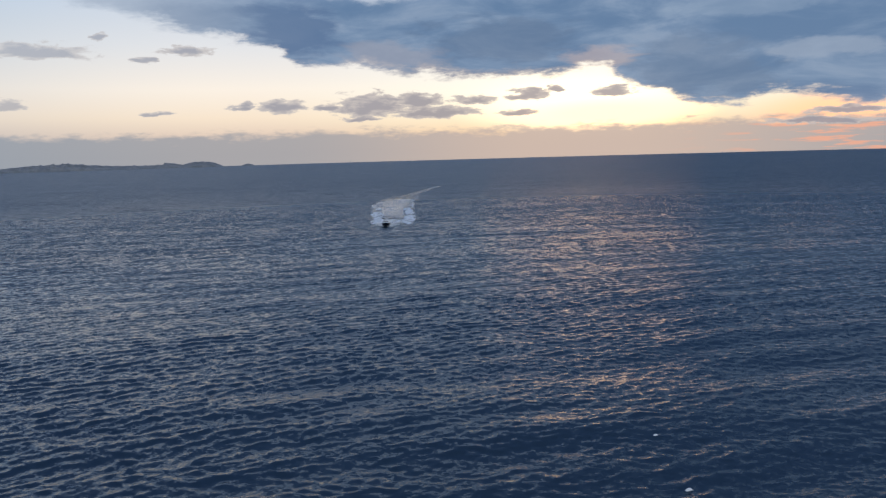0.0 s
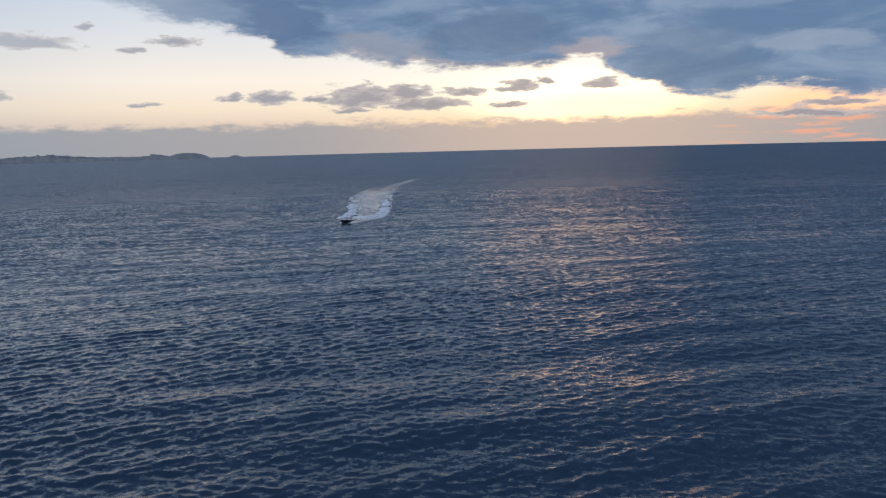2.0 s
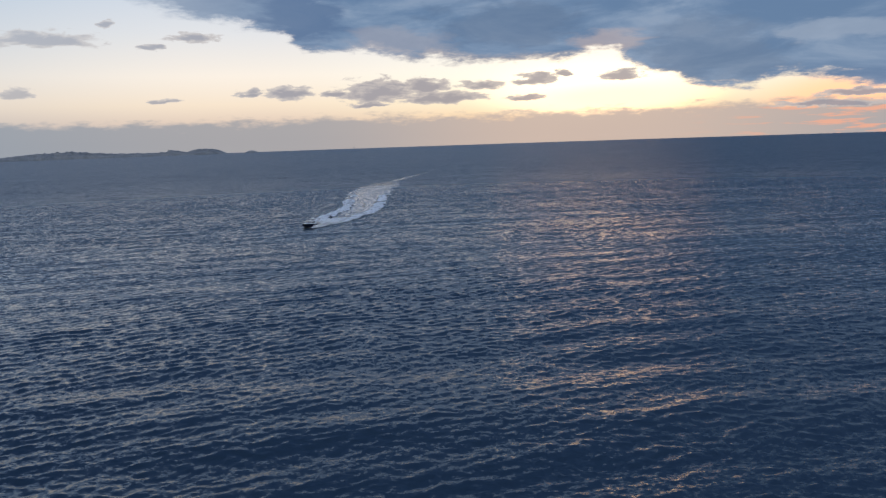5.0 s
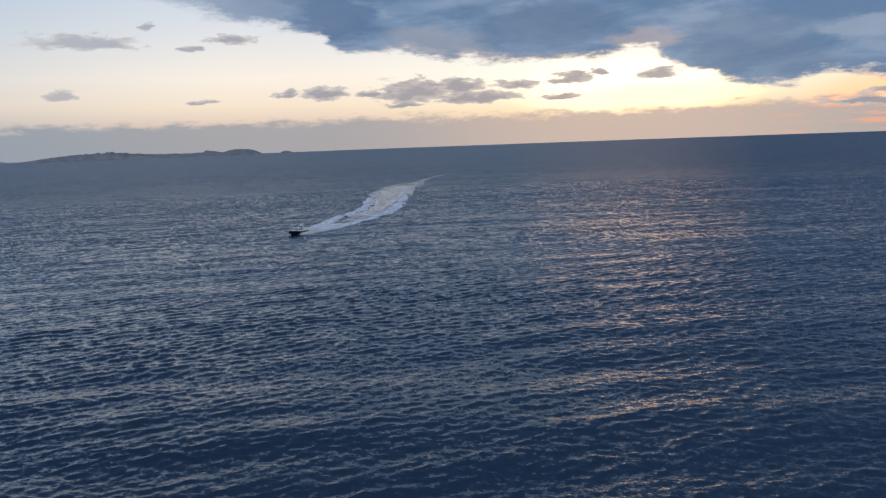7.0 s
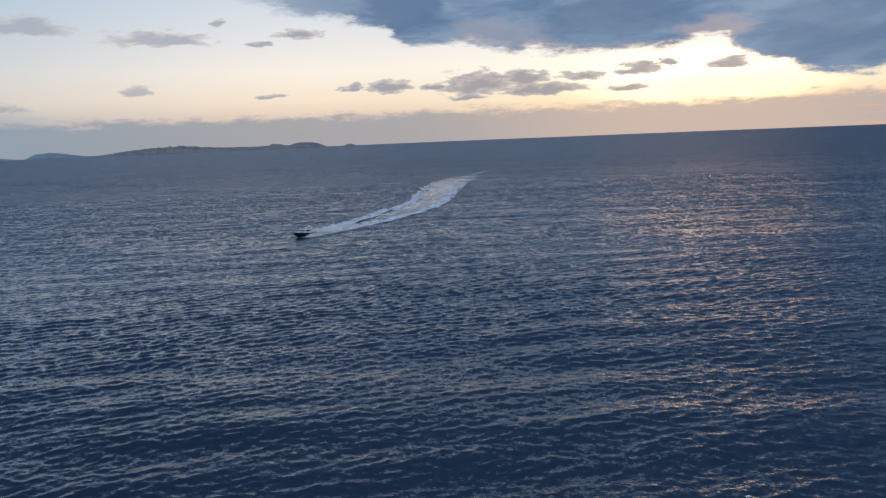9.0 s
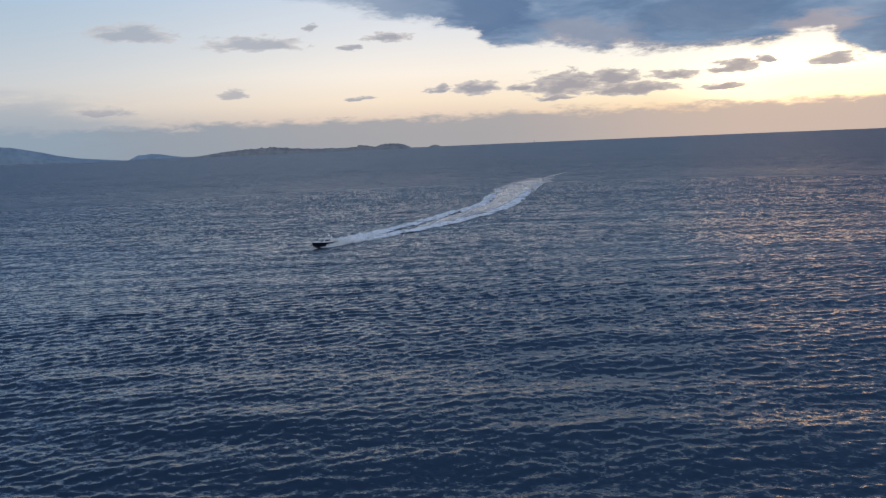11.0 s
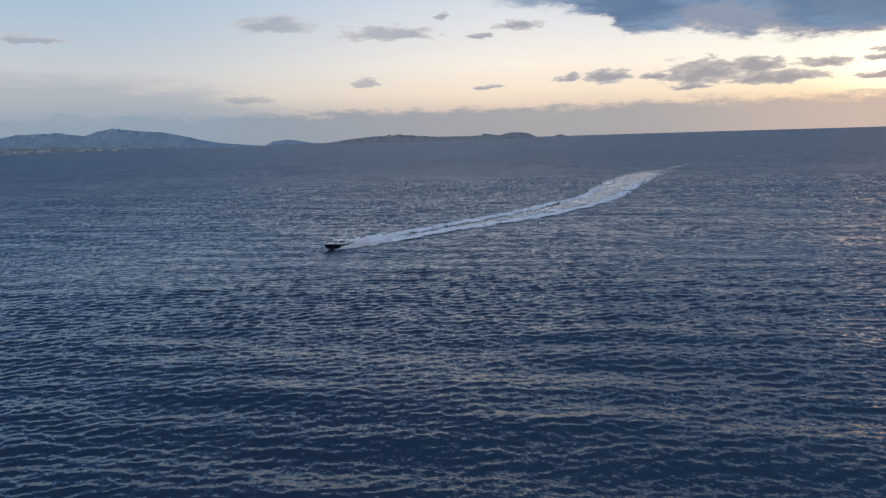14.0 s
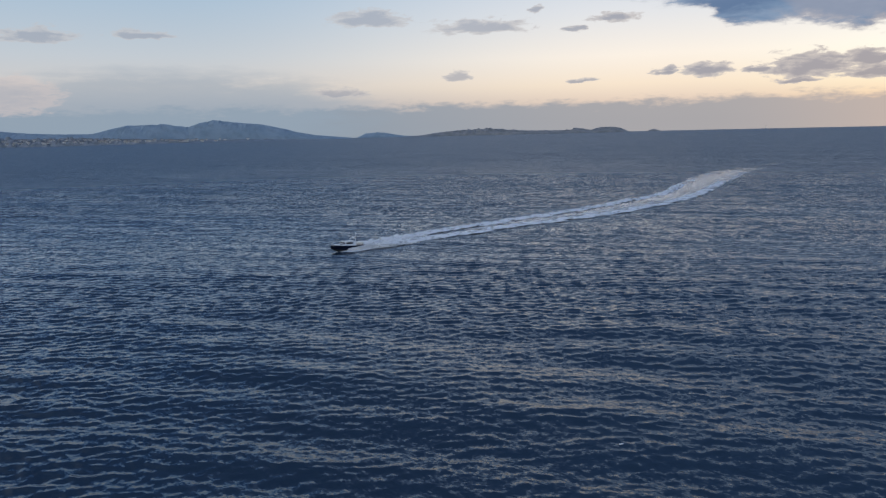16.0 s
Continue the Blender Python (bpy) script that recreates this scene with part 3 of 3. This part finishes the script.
def town():
    """Pale houses scattered along the low coast."""
    rng = random.Random(11)
    first = None
    for k in range(150):
        az = rng.triangular(-66, -43, -57)
        top = ridge_height(SHORE, 4540, az)
        f = rng.uniform(0.12, 0.5)
        d = 4540 - 260 * 0.55 + 260 * f
        z = top * math.sin(math.pi * f / 0.6 / 2) ** 0.8 * 0.85 - 3.0
        x, y = MID[0] + d * math.sin(radians(az)), MID[1] + d * math.cos(radians(az))
        m = pose(x, y, z, 0, 0, -az + rng.uniform(-25, 25))
        if first is None or k % 16 == 0:
            w, h = rng.uniform(8, 22), rng.uniform(5, 11)
            first = tagged(new("house"), "pale plastered house with a clay-tiled roof on the coast", "house", "houses on the coast")
            part("wall", box(0, 0, h / 2, w, 11, h, 0.15), PLASTER, first)
            roof = box(0, 0, h + 1.4, w + 1, 12, 2.6, 0.0)
            for v in roof.verts:
                if v.co.z > h + 1.4:
                    v.co.y *= 0.08
            part("roof", roof, TILES, first, "clay-tiled gable roof")
            for c in range(3):
                part("window", box((c - 1) * w * 0.28, -5.55, h * 0.55, 1.4, 0.2, 1.8, 0.0), TINT, first)
            first.matrix_basis = m
        else:
            copy_thing(first, m)
    az = -20.6
    tower = tagged(new("lookout_tower"), "small stone tower on the island ridge", "tower", kind="")
    d = 4600 + 20
    tower.matrix_basis = pose(MID[0] + d * math.sin(radians(az)), MID[1] + d * math.cos(radians(az)), ridge_height(ISLAND, 4600, az) - 5, 0, 0, 20)
    part("shaft", box(0, 0, 3, 7, 7, 8, 0.2, 0.85), LIMESTONE, tower)
    part("parapet", box(0, 0, 7.6, 6.6, 6.6, 1.2, 0.1), LIMESTONE, tower)

    # lighthouse on the far rock
    d, az = 4800, -7.4
    light = tagged(new("lighthouse"), "slim white lighthouse on a rock at the horizon", "lighthouse")
    light.matrix_basis = pose(MID[0] + d * math.sin(radians(az)), MID[1] + d * math.cos(radians(az)), 0)
    part("tower", tube([(0, 0, 0), (0, 0, 6), (0, 0, 12)], 1.5, 12), PLASTER, light, "", True)
    part("gallery", tube([(0, 0, 12), (0, 0, 12.4)], 1.9, 12), GELCOAT, light)
    part("dome", tube([(0, 0, 15.0), (0, 0, 15.3), (0, 0, 15.7)], 1.6, 10), GELCOAT, light)
    for k in range(4):
        c, q = math.cos(radians(k * 90 + 20)), math.sin(radians(k * 90 + 20))
        part("lantern_post", tube([(1.5 * c, 1.5 * q, 12.4), (1.5 * c, 1.5 * q, 15.0)], 0.05, 6), GELCOAT, light)
    # turning optic: a glowing panel behind deep black fins, which throw a narrow beam
    optic = part("optic", box(0, -0.1, 13.7, 1.34, 0.1, 2.4, 0.01), MATT_BLACK, light, "turning lighthouse optic with black fins")
    part("lamp_panel", box(0, -0.03, 13.7, 1.24, 0.03, 2.3, 0.005), BEACON, optic, "bright white lamp panel")
    for k in range(9):
        part("fin", box(-0.64 + 0.16 * k, 0.7, 13.7, 0.012, 1.4, 2.4, 0.002), MATT_BLACK, optic)
    return light, optic


lighthouse, optic = town()


# ---- motor yacht ----
def motor_yacht():
    """Twelve metres, bow towards +y, the waterline at z = 0."""
    y = tagged(new("motor_yacht"), "navy-hulled motor yacht with white cabin planing over the sea", "boat")

    def half(s):  # half beam at the sheer, 0 stern to 1 bow
        return 1.95 * max(0.0, 1 - max(0.0, (s - 0.42) / 0.58) ** 2.3) ** 0.9 + 0.02

    def sheer(s):
        return 1.22 + 0.62 * s ** 1.8

    secs, deck, band, foot = [], [], [], []
    for i in range(25):
        s = i / 24
        yy = -6 + 12 * s + 0.35 * max(0, s - 0.9) * 10 * 0.3
        hb, sh = half(s), sheer(s)
        keel = -0.62 + 1.35 * max(0, (s - 0.62) / 0.38) ** 2.4
        chine = -0.12 + 0.95 * max(0, (s - 0.5) / 0.5) ** 2
        secs.append([(0, yy - 0.0, keel), (hb * 0.45, yy, keel + (chine - keel) * 0.5), (hb * 0.86, yy, chine), (hb * 0.9, yy, chine + 0.06), (hb * 0.97, yy, (chine + sh) * 0.55), (hb, yy, sh - 0.05)])
        deck.append([(0, yy, sh + 0.03), (hb * 0.6, yy, sh + 0.01), (hb - 0.02, yy, sh - 0.06)])
        band.append((hb + 0.015, yy, sh - 0.05))
        foot.append([(0, yy, keel - 0.01), (hb * 0.46, yy, keel + (chine - keel) * 0.5 - 0.012), (hb * 0.865, yy, chine - 0.015)])
    part("hull", loft(secs), HULL, y, "glossy navy hull", True)
    part("bottom", loft(foot, False), BOTTOM, y, "black antifouled bottom", True)
    part("deck", loft(deck, False), GELCOAT, y, "white foredeck", True)
    for sx in (-1, 1):
        part("rub_rail", tube([(sx * p[0], p[1], p[2]) for p in band], 0.055, 6), GELCOAT, y, "white rub rail", True)
    part("cockpit_sole", box(0, -4.2, 1.24, 3.2, 3.1, 0.05, 0.01), TEAK, y, "teak cockpit sole")
    part("swim_platform", box(0, -6.45, 0.32, 3.4, 1.0, 0.12, 0.04), TEAK, y, "teak swim platform")
    part("transom", box(0, -5.93, 1.35, 3.5, 0.18, 0.7, 0.05), GELCOAT, y)
    # cabin trunk on the foredeck, saloon, windscreen, hardtop
    trunk = [[(0, -6 + 12 * s, sheer(s) + k), (half(s) * 0.45, -6 + 12 * s, sheer(s) + k * 0.95), (half(s) * 0.68, -6 + 12 * s, sheer(s) + k * 0.1), (half(s) * 0.7, -6 + 12 * s, sheer(s) - 0.02)] for s, k in ((0.60, 0.52), (0.68, 0.48), (0.76, 0.36), (0.84, 0.2), (0.9, 0.03))]
    part("cabin_trunk", loft(trunk), GELCOAT, y, "rounded white cabin trunk", True)
    for sx in (-1, 1):
        part("trunk_window", box(sx * 1.05, 2.4, 1.78, 0.05, 1.5, 0.16, 0.02), TINT, y)
    part("deck_hatch", box(0, 2.9, 2.06, 0.62, 0.62, 0.06, 0.02), TINT, y)
    saloon = box(0, -0.55, 1.85, 3.0, 4.3, 1.25, 0.1, 0.93, -0.1)
    house = part("saloon", saloon, GELCOAT, y, "white saloon")
    part("windscreen", box(0, 1.42, 2.22, 2.55, 0.5, 0.68, 0.04, 0.86, -0.42), TINT, house, "raked tinted windscreen")
    for sx in (-1, 1):
        part("side_window", box(sx * 1.47, -0.2, 2.08, 0.06, 2.7, 0.5, 0.02, 0.97), TINT, house)
        part("screen_post", tube([(sx * 1.3, 1.66, 1.9), (sx * 1.15, 1.2, 2.58)], 0.05, 6), GELCOAT, y)
    part("hardtop", box(0, -0.85, 2.62, 2.95, 4.4, 0.14, 0.06, 0.94), GELCOAT, y, "white hardtop")
    for sx in (-1, 1):
        part("hardtop_post", tube([(sx * 1.35, -2.9, 1.3), (sx * 1.3, -2.75, 2.6)], 0.06, 6), GELCOAT, y)
    # radar arch and mast
    arch = [(-1.32, -2.5, 2.6), (-1.25, -2.75, 3.25), (-0.9, -2.85, 3.55), (0.9, -2.85, 3.55), (1.25, -2.75, 3.25), (1.32, -2.5, 2.6)]
    gantry = part("radar_arch", tube(arch, 0.09, 8), GELCOAT, y, "white radar arch", True)
    dome = bmesh.new()
    bmesh.ops.create_uvsphere(dome, u_segments=16, v_segments=8, radius=0.34)
    bmesh.ops.scale(dome, vec=(1, 1, 0.5), verts=dome.verts)
    bmesh.ops.translate(dome, vec=(0, -2.85, 3.78), verts=dome.verts)
    part("radar_dome", dome, GELCOAT, gantry, "white radar dome", True)
    part("mast", tube([(0.45, -2.85, 3.55), (0.45, -3.0, 4.7)], 0.03, 6), STEEL, gantry)
    part("aerial", tube([(-0.8, -2.85, 3.5), (-0.85, -3.3, 5.4)], 0.014, 5), GELCOAT, gantry, "thin white whip aerial")
    # aft bench, table, davit, fenders
    sofa = part("aft_bench", box(0, -5.4, 1.5, 2.8, 0.7, 0.5, 0.1), CUSHION, y, "cream cockpit bench")
    part("aft_backrest", box(0, -5.72, 1.85, 2.8, 0.16, 0.4, 0.06), CUSHION, sofa)
    part("helm_console", box(0.55, -2.4, 1.62, 0.9, 0.5, 0.75, 0.05), GELCOAT, y)
    part("sunpad", box(0, 2.15, 2.05, 1.2, 1.1, 0.1, 0.04), CUSHION, y, "cream foredeck sunpad")
    # bow rail
    for sx in (-1, 1):
        rail = []
        for s in np.linspace(0.5, 0.985, 9):
            rail.append((sx * (half(s) - 0.06), -6 + 12 * s, sheer(s) + 0.58))
        bar = part("bow_rail", tube(rail, 0.022, 6), STEEL, y, "stainless bow rail", True)
        for s in np.linspace(0.5, 0.96, 6):
            part("stanchion", tube([(sx * (half(s) - 0.06), -6 + 12 * s, sheer(s) - 0.05), (sx * (half(s) - 0.06), -6 + 12 * s, sheer(s) + 0.58)], 0.016, 5), STEEL, bar)
        part("fender", tube([(sx * 1.9, -4.9, 1.5), (sx * 1.98, -4.9, 1.3), (sx * 2.02, -4.9, 0.8), (sx * 2.0, -4.9, 0.7)], 0.11, 8), RUBBER, y, "", True)
        part("cleat", box(sx * 1.6, 3.0, 1.68, 0.06, 0.26, 0.06, 0.01), STEEL, y)
    part("anchor", box(0, 6.05, 1.75, 0.16, 0.5, 0.12, 0.03, 0.7), STEEL, y)
    for c in y.children_recursive:
        c.data.transform(Matrix.Diagonal((1.08, 1.08, 1.0, 1)))
    return y


yacht = motor_yacht()

# ---- the yacht's course and its wake ----
COURSE = [(208, -82.2), (234, -77.2), (260, -71.3), (284, -62.8), (309, -54.3), (333, -46.6), (356, -41.2), (380, -36.4), (404, -32.6), (432, -30.0), (462, -31), (520, -36), (600, -40.5), (680, -38), (760, -29), (860, -14), (960, 4)]
CY = np.arange(190, 960, 1.0)
CX = np.interp(CY, [c[0] for c in COURSE], [c[1] for c in COURSE])
CX[:18] = -82.2 - (208 - CY[:18]) * 0.2
CX = np.convolve(np.pad(CX, 20, mode="reflect", reflect_type="odd"), np.ones(41) / 41, "valid")


def course(y):
    """x and heading (degrees, 0 towards +y) at y on the course."""
    x = float(np.interp(y, CY, CX))
    dx = float(np.interp(y - 4, CY, CX) - np.interp(y + 4, CY, CX))
    return x, math.degrees(math.atan2(-dx, -8.0))


def yacht_y(t):
    return 410.0 - 11.9 * t - 0.05 * t * t


def foam_sheet(name, length, width, lump, mat, seed, nx=14, ny=12):
    """A lumpy skin of foam, length along y, thinning out at its edges."""
    me = bpy.data.meshes.new(name)
    co, uv, faces = [], [], []
    for j in range(ny + 1):
        for i in range(nx + 1):
            a, b = i / nx, j / ny
            x, y = (a - 0.5) * width, (b - 0.5) * length
            rise = math.sin(math.pi * a) ** 0.7 * math.sin(math.pi * b) ** 0.4
            z = lump * rise * (0.55 + 0.8 * noise.fractal((x * 0.5 + seed, y * 0.35, seed), 0.9, 2.1, 4)) - 0.25 * (1 - rise)
            co.append((x, y, z))
            uv.append((a, b))
    for j in range(ny):
        for i in range(nx):
            k = j * (nx + 1) + i
            faces.append((k, k + 1, k + nx + 2, k + nx + 1))
    me.from_pydata(co, [], faces)
    layer = me.uv_layers.new(name="across")
    for lp in me.loops:
        layer.data[lp.index].uv = uv[lp.vertex_index]
    me.polygons.foreach_set("use_smooth", [True] * len(me.polygons))
    me.materials.append(mat)
    return me


def spray_thing():
    """White water thrown up along the hull and behind the stern; it travels with the yacht."""
    rng = random.Random(4)
    top = tagged(new("bow_spray"), "white spray and churned water round the yacht's hull", "spray")

    ico = bmesh.new()
    bmesh.ops.create_icosphere(ico, subdivisions=1, radius=1)
    seed_co = np.array([v.co[:] for v in ico.verts])
    seed_tri = np.array([[v.index for v in f.verts] for f in ico.faces])
    ico.free()

    def cloud(name, count, place):
        """A crowd of small flattened drops and clots."""
        co, tri = [], []
        for k in range(count):
            p, rad = place()
            turn = np.array(Euler((0, 0, rng.uniform(0, 3))).to_matrix())
            clot = seed_co * rad * np.array([rng.uniform(0.8, 1.6), rng.uniform(1.0, 2.4), rng.uniform(0.45, 0.8)])
            co.append(clot @ turn.T * np.array([1, 1.3, 1]) + np.array(p))
            tri.append(seed_tri + k * len(seed_co))
        me = bpy.data.meshes.new(name)
        me.from_pydata(np.vstack(co).tolist(), [], np.vstack(tri).tolist())
        me.polygons.foreach_set("use_smooth", [True] * len(me.polygons))
        me.materials.append(SPRAY)
        ob = new(name, me)
        ob.parent = top
        return tagged(ob, kind="stuff")

    for sx in (-1, 1):
        def side():
            s = rng.random() ** 0.8
            y = 1.0 - 26 * s
            out = 1.2 + 1.3 * min(1, s * 5) + 3.4 * s ** 0.8 + abs(rng.gauss(0, 0.5 + 0.7 * s))
            h = (1.15 * math.sin(math.pi * min(1, s * 1.25 + 0.1)) + 0.35) * rng.random() ** 1.4
            return (sx * out, y, h - 0.05), rng.uniform(0.05, 0.2) * (1.2 - 0.4 * s)
        cloud("side_spray", 2400, side)

    def wash():
        s = rng.random()
        y = -8.4 - 30 * s
        return (rng.gauss(0, 1.2 + 1.8 * s), y, rng.random() ** 2 * (1.7 - 1.1 * s) + 0.1), rng.uniform(0.06, 0.22)
    cloud("stern_wash", 1300, wash)
    for sx in (-1, 1):
        for y, out, turn, lump in ((-3.0, 3.0, 12, 0.2), (-6.5, 3.5, 9, 0.8), (-14, 4.6, 7, 1.6), (-26, 5.8, 5, 1.3)):
            ob = new("foam_skirt", foam_sheet("foam_skirt", 17, 4.6, lump, FOAM, y + sx * 31))
            ob.parent = top
            ob.matrix_basis = pose(sx * out, y, 0.1, 0, 0, sx * turn)
    ob = new("stern_foam", foam_sheet("stern_foam", 24, 5, 1.0, FOAM, 17))
    ob.parent = top
    ob.matrix_basis = pose(0, -20, 0.1)
    return top


spray = spray_thing()


def wake_thing():
    """Stations along the course: a ridge of foam each side and a sheet between. They come up behind the stern, spread and sink with age."""
    rng = random.Random(9)
    wake = tagged(new("wake"), "long white foaming wake trailing the yacht", "wake")
    ridges = [foam_sheet("foam_ridge", 17, 6.5, 0.75, FOAM, 3.7 * k) for k in range(5)]
    worn = [foam_sheet("foam_ridge", 20, 7.5, 0.4, LACE, 5.1 * k) for k in range(5)]
    sheets = [foam_sheet("foam_sheet", 24, 15, 0.30, LACE, 2.3 * k + 40) for k in range(5)]
    broad = [foam_sheet("foam_sheet", 28, 27, 0.30, LACE, 3.3 * k + 70) for k in range(4)]
    faded = [foam_sheet("foam_sheet", 26, 15, 0.25, FADED, 4.9 * k + 9) for k in range(4)]
    moves = []
    for y in np.arange(206.0, 905.0, 5.5):
        passed = (410.0 - y) / 12.5
        x, head = course(y)
        side = Vector((math.cos(radians(head)), math.sin(radians(head)), 0))
        for kind in (-1, 1, 0) if y < 700 else (0,):
            me = rng.choice((ridges if y < 500 + rng.uniform(-40, 60) else worn if y < 640 else faded) if kind else (sheets if y < 400 else broad if y < 660 else faded))
            ob = new("foam_ridge" if kind else "foam_sheet", me)
            ob.parent = wake
            moves.append((ob, kind, passed, Vector((x, y + rng.uniform(-3, 3), 0)), side, head + rng.uniform(-6, 6) + (kind * 7), rng.uniform(0.8, 1.2), rng.uniform(-0.1, 0.1)))
    return wake, moves


wake, FOAM_MOVES = wake_thing()


# half the wake's width once it has spread, by y on the course: wide where the yacht turned hard
WIDTHS = (330, 404, 430, 490, 575, 665, 720, 810, 930), (9.2, 9.6, 9.0, 10.5, 12.0, 9.0, 5.5, 3.5, 2.0)


def foam_pose(move, t):
    ob, kind, passed, at, side, head, k, dz = move
    age = t - passed
    if age < 0.55:
        return pose(at.x, at.y, -2.6, 0, 0, head)
    old = max(0.0, age - 0.55)
    full = float(np.interp(at.y, *WIDTHS))
    slow = float(np.interp(at.y, (320, 405, 415), (4.5, 1.4, 0.3)))
    out = kind * (2.6 + (full - 2.6) * k * (1 - math.exp(-old / slow)) + (0.10 * old if at.y < 400 else 0.0))
    rise = 1 - math.exp(-old / (0.5 if kind else 3.0))
    z = -1.2 + ((1.5 if kind else 1.45) + dz) * rise - 0.012 * max(0.0, old - 10)
    p = at + side * out
    return pose(p.x, p.y, z, 0, 0, head)


def whitecaps():
    """Small crests that break now and then on the nearer waves: when, and where."""
    made = []
    for k, (t, x, y) in enumerate(CAPS):
        cap = tagged(new("whitecap", foam_sheet("whitecap", 0.35, 0.9, 0.10, SPRAY, 6.1 * k + 2, 10, 6)), "small white breaking wave crest on the dark sea", "foam", "breaking crests")
        made.append((cap, t, x, y))
    return made


CAPS = [(0, 27.6, 97.6), (0, 26.8, 81.2), (9, 60.4, 84.3), (16, 44.9, 98.2)]
WHITECAPS = whitecaps()

# ---- what moves ----
def motions():
    rows, wet = [], []
    for t in np.arange(0, 16.01, 1.0):
        y = yacht_y(t)
        x, head = course(y)
        skid = float(np.interp(t, (0, 1, 2, 3, 4, 6, 8), (8, -4, -16, -16, -10, -3, 0)))
        head += skid
        bob = math.sin(t * 2.1)
        rows.append((t, pose(x, y, 0.30 + 0.07 * bob, 3.5 + 0.7 * math.sin(t * 2.1 + 1), 1.2 * math.sin(t * 1.3), head)))
        wet.append((t, pose(x, y, 0.05, 0, 0, head - 0.5 * skid)))
    walk(yacht, rows)
    # the beam sweeps past the camera every five seconds
    base = lighthouse.matrix_basis.translation
    facing = math.degrees(math.atan2(base.x - 25.0, 5.0 - base.y))
    walk(optic, [(t, pose(0, 0, 0, 0, 0, facing + 360 * (t - 3.05) / 5.04)) for t in np.arange(0, 16.01, 0.5)])
    walk(spray, wet)
    walk(sea, [(t, pose(MID[0] + DRIFT * (t - 8), MID[1], 0.03 * math.sin(t))) for t in (0, 4, 8, 12, 16)])
    for k, (cap, when, x, y) in enumerate(WHITECAPS):
        times = sorted({0.0, 16.0} | {when + d for d in (-0.9, -0.3, 0.5, 1.2) if 0 < when + d < 16})
        walk(cap, [(t, pose(x - 0.8 * (t - when), y, 0.12 - 1.6 * min(1.0, max(0.0, abs(t - when - 0.1) - 0.4) / 0.5), 0, 0, 12 + 9 * k)) for t in times])
    for move in FOAM_MOVES:
        passed = move[2]
        times = sorted({0.0, 16.0} | {round(passed + a, 1) for a in (0.5, 0.9, 1.4, 2.2, 3.5, 6.0, 10.0, 13.0) if 0 < passed + a < 16})
        walk(move[0], [(t, foam_pose(move, t)) for t in times])


motions()
